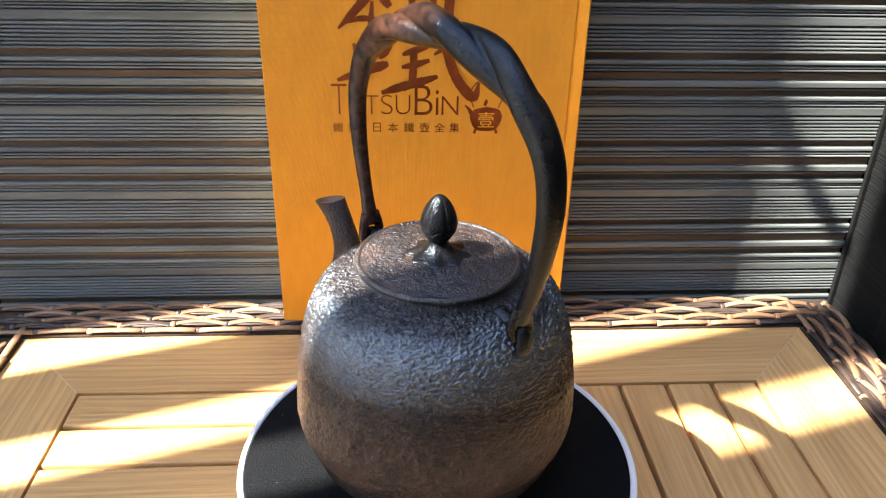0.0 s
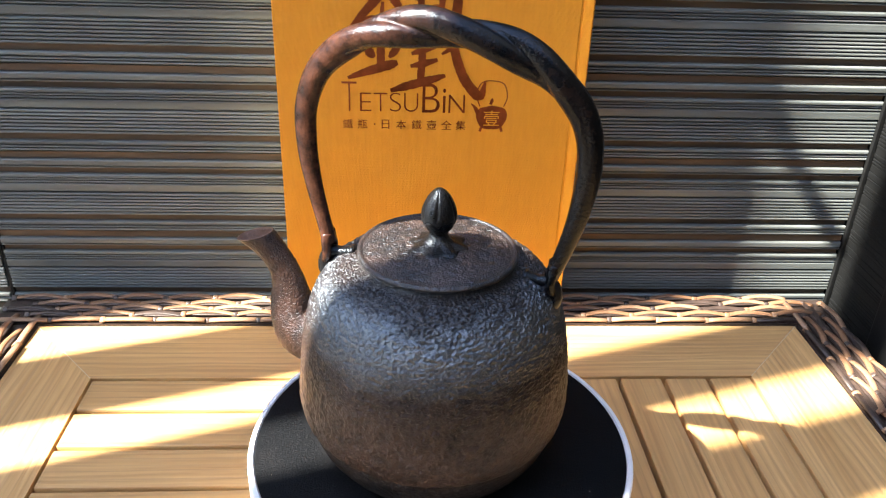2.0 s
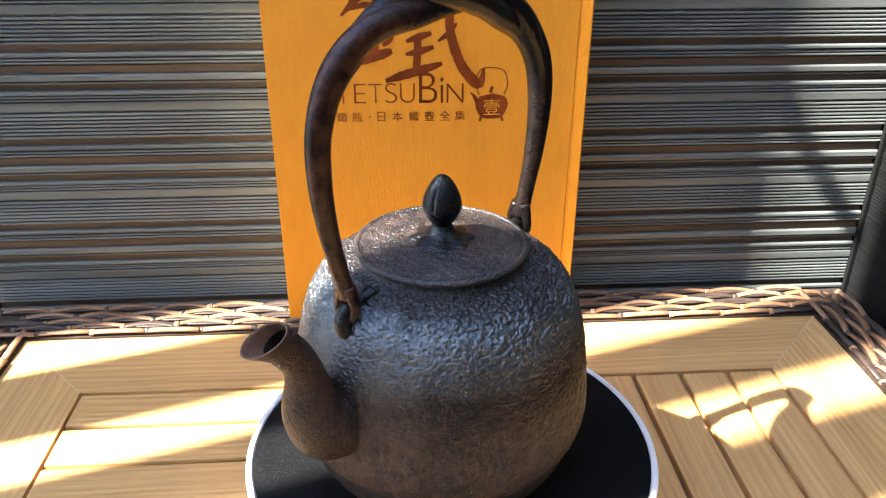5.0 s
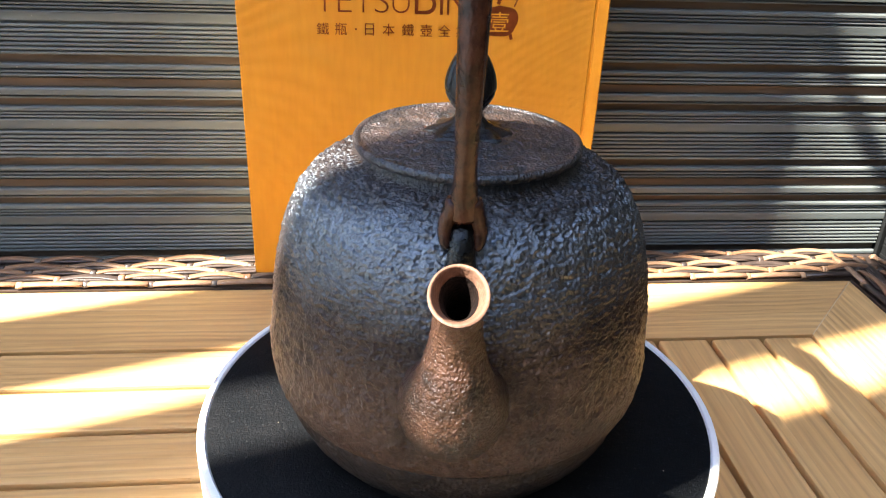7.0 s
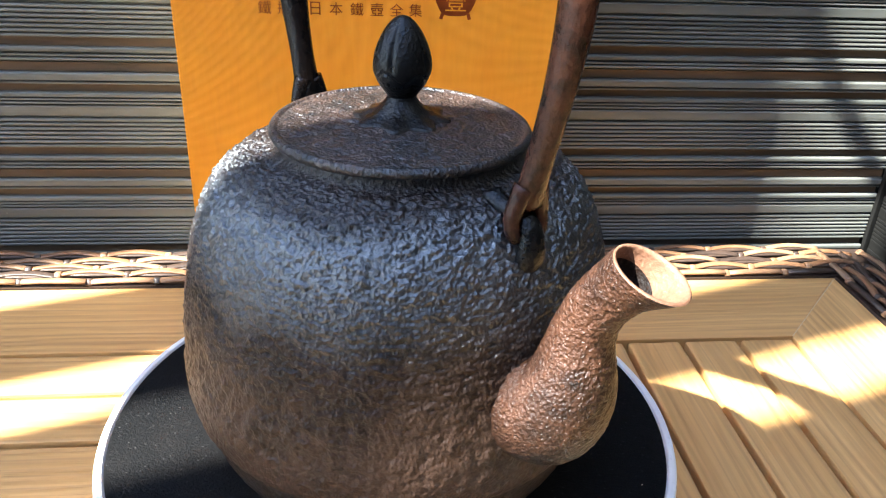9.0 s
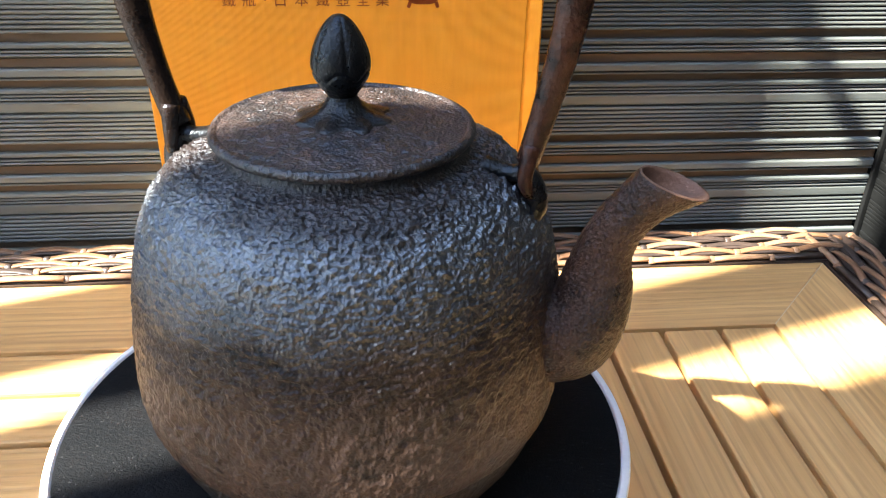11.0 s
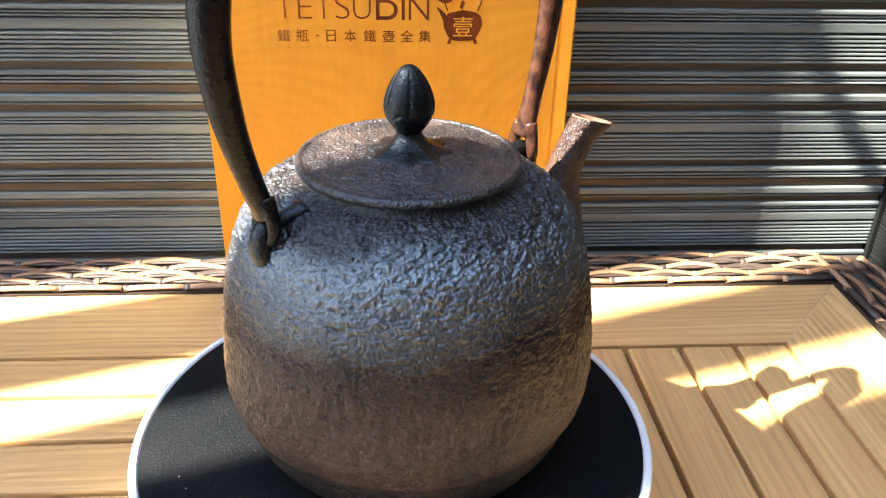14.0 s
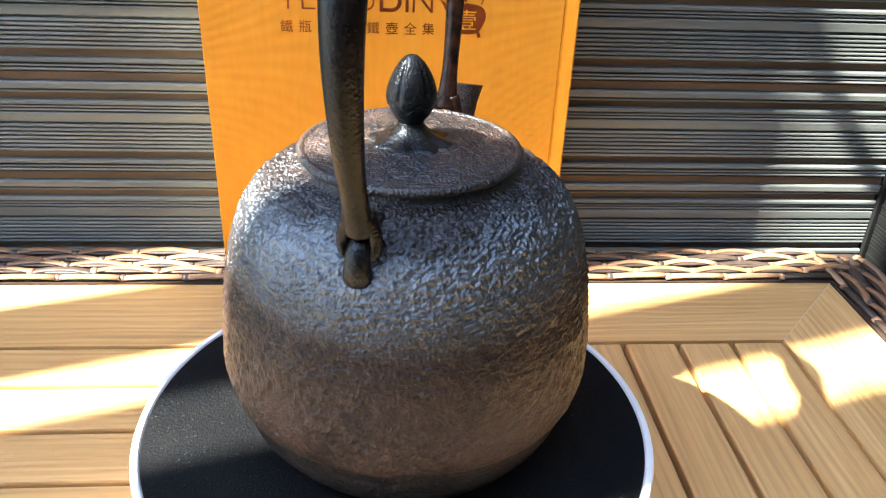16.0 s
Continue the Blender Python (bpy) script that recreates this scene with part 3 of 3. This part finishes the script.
W = 0.0030
BRUSH = [
    [(-0.034, 0.300, 0.001), (-0.050, 0.280, W), (-0.066, 0.262, W), (-0.078, 0.2495, 0.0008)],
    [(-0.052, 0.279, 0.001), (-0.047, 0.270, W), (-0.0425, 0.2645, 0.0022)],
    [(-0.074, 0.2535, 0.001), (-0.062, 0.2565, 0.002), (-0.048, 0.2555, 0.0014)],
    [(-0.0545, 0.268, 0.001), (-0.0560, 0.245, 0.0027), (-0.0560, 0.224, 0.0030)],
    [(-0.0680, 0.2395, 0.0010), (-0.0640, 0.2325, 0.0034), (-0.0605, 0.2290, 0.0014)],
    [(-0.0415, 0.2385, 0.0010), (-0.0465, 0.2330, 0.0028), (-0.0500, 0.2290, 0.0010)],
    [(-0.0800, 0.2135, 0.0012), (-0.0660, 0.2185, 0.0030), (-0.0500, 0.2235, 0.0034), (-0.0440, 0.2255, 0.0018)],
    [(-0.0340, 0.3020, 0.001), (-0.0180, 0.3050, 0.0024), (-0.0040, 0.3030, 0.001)],
    [(-0.0330, 0.2600, 0.0012), (-0.0180, 0.2640, 0.0028), (-0.0100, 0.2630, 0.0016)],
    [(-0.0290, 0.2850, 0.0012), (-0.0280, 0.2740, 0.0026), (-0.0270, 0.2620, 0.0018)],
    [(-0.0120, 0.2860, 0.0012), (-0.0125, 0.2740, 0.0024), (-0.0130, 0.2630, 0.0018)],
    [(-0.0340, 0.2320, 0.0012), (-0.0250, 0.2350, 0.0026), (-0.0165, 0.2375, 0.0014)],
    [(-0.0345, 0.2230, 0.0012), (-0.0250, 0.2250, 0.0026), (-0.0150, 0.2280, 0.0014)],
    [(-0.0260, 0.2350, 0.0024), (-0.0265, 0.2220, 0.0028), (-0.0275, 0.2090, 0.0026)],
    [(-0.0490, 0.2045, 0.0014), (-0.0360, 0.2085, 0.0032), (-0.0200, 0.2130, 0.0030), (-0.0090, 0.2165, 0.0014)],
    [(0.0000, 0.2980, 0.0014), (-0.0020, 0.2660, 0.0034), (-0.0040, 0.2420, 0.0030), (0.0030, 0.2180, 0.0036), (0.0130, 0.2040, 0.0038), (0.0180, 0.2020, 0.0030), (0.0205, 0.2120, 0.0008)],
    [(-0.0120, 0.2320, 0.0008), (-0.0050, 0.2370, 0.0020), (0.0010, 0.2440, 0.0008)],
]
for k, pts in enumerate(BRUSH):
    part("brush_stroke", stroke(pts), M["foil"], book, at=pose(0, -0.00022 - 0.00003 * k, -BZ0))
# small printed kettle beside the lettering
seal = bmesh.new()
out = spline([(-0.0090, 0.0170), (-0.0118, 0.0115), (-0.0098, 0.0050), (-0.0065, 0.0012), (0.0, 0.0004), (0.0065, 0.0012), (0.0098, 0.0050), (0.0118, 0.0115), (0.0090, 0.0170), (0.0, 0.0190)], 40)
seal.faces.new([seal.verts.new((x, 0, z)) for x, z in out])
part("printed_kettle", seal, M["foil"], book, at=pose(0.0268, -0.00024, 0.1752 - BZ0))
for pts in ([(0.0175, 0.1935, 0.0004), (0.0148, 0.2030, 0.0004), (0.0185, 0.2115, 0.0004), (0.0268, 0.2130, 0.0004), (0.0350, 0.2105, 0.0004), (0.0378, 0.2010, 0.0004), (0.0355, 0.1935, 0.0004)],
            [(0.0110, 0.1955, 0.0003), (0.0140, 0.1925, 0.0012), (0.0172, 0.1870, 0.0020)],
            [(0.0255, 0.1950, 0.0010), (0.0268, 0.1985, 0.0012), (0.0275, 0.1990, 0.0004)],
            [(0.0195, 0.1770, 0.0010), (0.0185, 0.1738, 0.0010)], [(0.0342, 0.1770, 0.0010), (0.0352, 0.1738, 0.0010)]):
    part("printed_line", stroke(pts), M["foil"], book, at=pose(0, -0.00030, -BZ0))
lettering("壹", 0.0210, 0.1785, 0.0118, material="cloth", proud=0.0005)

# ---- the turntable ----
CX, CY, H, R = -0.0172, 0.0308, 0.062, 0.1107
turntable = thing("turntable", pose(CX, CY, 0), "round motor turntable with a black top and white rim", "turntable")
base_prof = [(0.0, 0.0), (0.098, 0.0), (0.1, 0.002), (0.1, 0.040), (0.098, 0.0415), (0.0, 0.0415)]
part("base", lathe(base_prof[1:-1], 96), M["white"], turntable, "white plastic base", smooth=True, angle=40)
plate = part("plate", lathe([(0.0985, 0.043), (R - 0.002, 0.043), (R, 0.045), (R, H - 0.0016), (R - 0.0005, H - 0.0004), (R - 0.0014, H), (R - 0.0030, H),
                             (R - 0.0036, H - 0.0006), (R - 0.0038, H - 0.0015), (0.05, H - 0.0015)], 160), M["white"], turntable, "white plastic rim", smooth=True, angle=40)
top = lathe([(R - 0.0039, H - 0.003), (R - 0.0039, H - 0.0008), (R - 0.0045, H - 0.0003), (0.03, H - 0.0003), (0.0005, H - 0.0003)], 160)
part("top_cover", top, M["felt"], plate, "black rough top", smooth=True, angle=40)
rnd = random.Random(11)
for i in range(5):
    a, q = rnd.uniform(0, 2 * math.pi), rnd.uniform(0.075, 0.104)
    bm = bmesh.new()
    bmesh.ops.create_icosphere(bm, subdivisions=1, radius=rnd.uniform(0.00015, 0.0003))
    part("dust_speck", bm, M["page"], plate, at=pose(q * math.cos(a), q * math.sin(a), H - 0.0001))

# ---- the iron kettle ----
kettle = thing("iron_kettle", pose(CX, CY, H), "rough black-brown cast iron kettle with a twisted bail handle", "kettle")


def rough_skin(p, a, r, z):
    """Wrinkled cast skin: creased sideways on the shoulder, running downwards lower on the sides."""
    up = max(0.0, min(1.0, (z - 0.066) / 0.030))
    run = z + 0.8 * max(0.0, 0.0737 - r) if z > 0.05 else z
    q = Vector((0.068 * math.cos(a), 0.068 * math.sin(a), run * (0.62 + 0.85 * up)))
    fold = noise.noise(q * 130 + Vector((0, 0, 3.1))) * 0.6
    crease = 0.55 - abs(noise.noise(q * 270 + Vector((fold, fold, 0)))) * 2.1
    n = fold + crease * (0.40 + 0.45 * up) + noise.noise(q * 330) * 0.80 + noise.noise(q * 620) * 0.70 + noise.noise(q * 55) * 0.3
    pit = max(0.0, noise.noise(q * 95 + Vector((7, 2, 5))) - 0.50) * 4.0 * up
    k = 0.00066 + 0.00020 * up
    k *= 0.30 + 0.70 * max(0.0, min(1.0, (z - 0.024) / 0.022))
    k *= 1.0 - 0.9 * max(0.0, min(1.0, (z - 0.1165) / 0.0012))
    d = Vector((p.x, p.y, 0)).normalized()
    return p + (d * (1 - 0.55 * up) + Vector((0, 0, 0.75 * up))) * ((n - 1.3 * pit) * k)


profile = spline([(0.0711, 0.0282), (0.0720, 0.0291), (0.0729, 0.0312), (0.0736, 0.0350), (0.0741, 0.0400), (0.0741, 0.0450), (0.0736, 0.0530), (0.0724, 0.0650), (0.0708, 0.0760),
                  (0.0688, 0.0860), (0.0662, 0.0950), (0.0622, 0.1038), (0.0570, 0.1103), (0.0515, 0.1140), (0.0465, 0.1158), (0.0430, 0.1166)], 290)
foot_prof = [(0.002, 0.0006), (0.050, 0.0006), (0.0548, 0.0002)] + [tuple(p) for p in spline([(0.0560, 0.0008), (0.0585, 0.0028), (0.0613, 0.0064), (0.0655, 0.0127), (0.0684, 0.0198), (0.0700, 0.0266)], 60)] + [(0.0696, 0.0272), (0.0650, 0.0278)]
part("foot", lathe(foot_prof, 360, lambda p, a, r, z: p * (1 + 0.006 * noise.fractal(p * 260, 0.8, 2.1, 3)) if r > 0.0549 and z < 0.0262 else p), M["iron_foot"], kettle, "darker rough foot below a cast seam", smooth=True)
body_prof = [(0.0600, 0.0275), (0.0692, 0.0274), (0.0704, 0.0277)] + [tuple(p) for p in profile] + \
    [(0.0403, 0.1173), (0.0388, 0.1183), (0.0384, 0.1200), (0.0384, 0.1225), (0.0365, 0.1228), (0.0360, 0.1205)]
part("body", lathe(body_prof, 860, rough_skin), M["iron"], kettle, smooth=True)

lid_prof = [(0.0355, 0.1200), (0.0362, 0.1212), (0.0396, 0.1213), (0.0410, 0.1218), (0.0416, 0.1228), (0.0416, 0.1236), (0.0411, 0.1245), (0.0403, 0.1249), (0.0395, 0.1248), (0.0390, 0.1243)] + \
    [tuple(p) for p in spline([(0.0386, 0.1242), (0.0280, 0.1252), (0.0160, 0.1262), (0.0020, 0.1266)], 60)]
lid = part("lid", lathe(lid_prof, 260, lambda p, a, r, z: p + Vector((0, 0, 1)) * (0.00048 * noise.fractal(p * 300, 0.8, 2.1, 3) * max(0.0, min(1.0, (0.0388 - r) / 0.002))) if z > 0.1240 and r < 0.0388 else p), M["iron_lid"], kettle,
           "pitted iron lid", smooth=True)


def petals(p, a, r, z):
    k = 1.0 + 0.10 * math.cos(8 * a) * max(0.0, min(1.0, (0.1305 - z) / 0.003))
    return Vector((p.x * k, p.y * k, z + 0.0002 * noise.noise(p * 600)))


calyx = [(0.0148, 0.1258), (0.0140, 0.1268), (0.0115, 0.1277), (0.0085, 0.1290), (0.0062, 0.1308), (0.0050, 0.1325), (0.0047, 0.1335)]
part("knob_base", lathe([tuple(p) for p in spline(calyx, 24)], 96, petals), M["iron_knob"], lid, "flared petal-shaped knob base", smooth=True)


def bud(p, a, r, z):
    u = (z - 0.133) / 0.025
    seam = sum(math.exp(-(((a - c + math.pi) % (2 * math.pi) - math.pi) / 0.10) ** 2) for c in (0.3, 1.7, 2.9, 4.1, 5.3))
    k = 1 - 0.075 * seam * max(0.0, min(1.0, (u - 0.30) / 0.2)) * (1 if u < 0.97 else 0)
    k -= 0.055 * math.exp(-((u - 0.30 - 0.06 * math.cos(5 * a)) / 0.025) ** 2)
    return Vector((p.x * k, p.y * k, z))


bud_prof = spline([(0.0044, 0.1328), (0.0050, 0.1342), (0.0069, 0.1368), (0.0087, 0.1402), (0.0092, 0.1434), (0.0085, 0.1474), (0.0066, 0.1520), (0.0042, 0.1556), (0.0020, 0.1575), (0.0004, 0.1580)], 90)
part("knob", lathe([tuple(p) for p in bud_prof], 160, bud), M["iron_knob"], lid, "black bud-shaped knob", smooth=True)

# spout: oval rings in the plane of the spout (reach, height, lean, half length, half width)
SP = spline([(0.0560, 0.0590, 1.45, 0.0190, 0.0178), (0.0690, 0.0600, 1.35, 0.0184, 0.0178), (0.0778, 0.0635, 0.98, 0.0172, 0.0170), (0.0826, 0.0720, 0.42, 0.0132, 0.0142),
             (0.0838, 0.0820, 0.14, 0.0112, 0.0104), (0.0846, 0.0915, 0.18, 0.0090, 0.0080), (0.0876, 0.1005, 0.45, 0.0080, 0.0070), (0.0928, 0.1086, 0.62, 0.0079, 0.0068),
             (0.0972, 0.1134, 0.54, 0.0088, 0.0073), (0.1021, 0.1171, 0.293, 0.0108, 0.0080)], 120)


def spout_ring(x, z, lean, a, b, rough_amp=0.0):
    out = []
    n = 120
    ux, uz = math.cos(lean), -math.sin(lean)
    for j in range(n):
        q = 2 * math.pi * j / n
        p = Vector((x + ux * math.cos(q) * a, math.sin(q) * b, z + uz * math.cos(q) * a))
        if rough_amp:
            p += (p - Vector((x, 0, z))).normalized() * (rough_amp * noise.fractal(p * 640, 0.8, 2.1, 2))
        out.append(p)
    return out


outer = [spout_ring(*s, rough_amp=0.00034 * (1 if i < 98 else 0.2)) for i, s in enumerate(SP)]
part("spout", rings(outer, False), M["iron_spout"], kettle, "rusty brown curved spout", smooth=True)
lipr = [spout_ring(*SP[-1])]
x, z, ln, a, b = SP[-1]
lipr.append(spout_ring(x, z + 0.0004, ln, a - 0.0002, b - 0.0002))
lipr.append(spout_ring(x - 0.0001, z + 0.0003, ln, a - 0.0009, b - 0.0009))
for k, s in enumerate(SP[-4:-17:-3]):
    thick = 0.0011 + 0.00022 * k
    lipr.append(spout_ring(s[0], s[1], s[2], s[3] - thick, s[4] - thick))
bore = [spout_ring(s[0], s[1], s[2], s[3] - 0.0021 - 0.0006 * min(k, 2), s[4] - 0.0021 - 0.0006 * min(k, 2)) for k, s in enumerate(SP[-16:-90:-6])]
bore_bm = rings(bore, False)
bore_bm.faces.new([v for v in list(bore_bm.verts)[-120:]])
part("spout_bore", bore_bm, M["iron_bore"], kettle, "inside of the spout, coloured dark for its shade", smooth=True)
part("spout_lip", rings(lipr, False), M["iron_lip"], kettle, "bare reddish spout mouth", smooth=True)

# bail handle in the plane of the spout
HANDLE = [(0.0590, 0.1190), (0.0628, 0.1350), (0.0670, 0.1540), (0.0693, 0.1740), (0.0680, 0.1950), (0.0590, 0.2145), (0.0400, 0.2290), (0.0170, 0.2352), (-0.0075, 0.2350),
          (-0.0325, 0.2292), (-0.0530, 0.2172), (-0.0668, 0.1995), (-0.0712, 0.1780), (-0.0690, 0.1540), (-0.0640, 0.1330), (-0.0592, 0.1175)]
hp = spline([(x, 0.0, z) for x, z in HANDLE], 200)
rad = spline([(0.0036, 0.0050), (0.0040, 0.0034), (0.0046, 0.0036), (0.0053, 0.0041), (0.0057, 0.0046), (0.0064, 0.0056), (0.0073, 0.0070), (0.0080, 0.0080), (0.0084, 0.0084),
              (0.0080, 0.0080), (0.0074, 0.0076), (0.0066, 0.0068), (0.0060, 0.0060), (0.0052, 0.0050), (0.0042, 0.0042), (0.0038, 0.0052)], 200)


def twist(u, a):
    top = math.exp(-((u - 0.52) / 0.15) ** 6)
    ph = a - (u - 0.5) * 22.0 - 0.4
    lobes = 0.20 * math.cos(2 * ph) - 0.20 * math.exp(-((math.cos(ph)) / 0.20) ** 2)
    seam = math.exp(-((((a - (u - 0.5) * 4.0 - 0.6) + math.pi) % (2 * math.pi) - math.pi) / 0.22) ** 2)
    side = math.exp(-((u - 0.72) / 0.10) ** 2)
    return 1.0 + top * lobes - 0.10 * side * seam + 0.02 * math.sin(9 * u * math.pi + a)


part("handle", tube([tuple(p) for p in hp], [tuple(r) for r in rad], 40, shape=twist), M["iron_handle"], kettle, "twisted forged bail handle", smooth=True)


def lug_and_fork(sign):
    path = spline([(0.0612, 0, 0.1015), (0.0622, 0, 0.1046), (0.0617, 0, 0.1090), (0.0602, 0, 0.1126), (0.0575, 0, 0.1144), (0.0540, 0, 0.1143), (0.0500, 0, 0.1150), (0.0450, 0, 0.1168)], 30)
    rr = spline([(0.0036, 0.0052), (0.0038, 0.0048), (0.0037, 0.0042), (0.0034, 0.0037), (0.0030, 0.0033), (0.0026, 0.0032), (0.0024, 0.0034), (0.0020, 0.0040)], 30)
    part("lug", tube([(sign * x, y, z) for x, y, z in path], [tuple(r) for r in rr], 20), M["iron_knob"], kettle, "dark loop that holds the handle", smooth=True)
    for s in (-1, 1):
        fk = spline([(0.0600, s * 0.0022, 0.1245), (0.0595, s * 0.0042, 0.1195), (0.0592, s * 0.0053, 0.1150), (0.0600, s * 0.0050, 0.1112), (0.0610, s * 0.0040, 0.1092)], 16)
        fr = spline([(0.0032,), (0.0027,), (0.0024,), (0.0021,), (0.0014,)], 16)
        part("handle_prong", tube([(sign * x, y, z) for x, y, z in fk], [float(r[0]) for r in fr], 14, side=Vector((1, 0, 0))), M["iron_handle"], kettle, smooth=True)


lug_and_fork(1)
lug_and_fork(-1)


# ---- what moves ----
def angle_at(t):
    return 261.7 + 19.2 * (t - 7.0) + float(np.interp(t, (0, 1.5, 3, 5.5, 7, 8, 9, 10, 12.5, 14, 16), (-1.8, -2.3, -1.3, -0.2, 0.1, 1.1, 2.0, 1.8, 0.7, -0.2, -1.6)))


def motions():
    times = [i * 1.0 for i in range(17)]
    ex, ey = 0.0062, -0.0022
    rows = []
    for t in times:
        q = radians(angle_at(t))
        rows.append((t, pose(CX + ex * math.cos(q) - ey * math.sin(q), CY + ex * math.sin(q) + ey * math.cos(q), H, 0, 0, angle_at(t))))
    walk(kettle, rows)
    walk(plate, [(t, pose(0, 0, 0, 0, 0, angle_at(t))) for t in times])


motions()
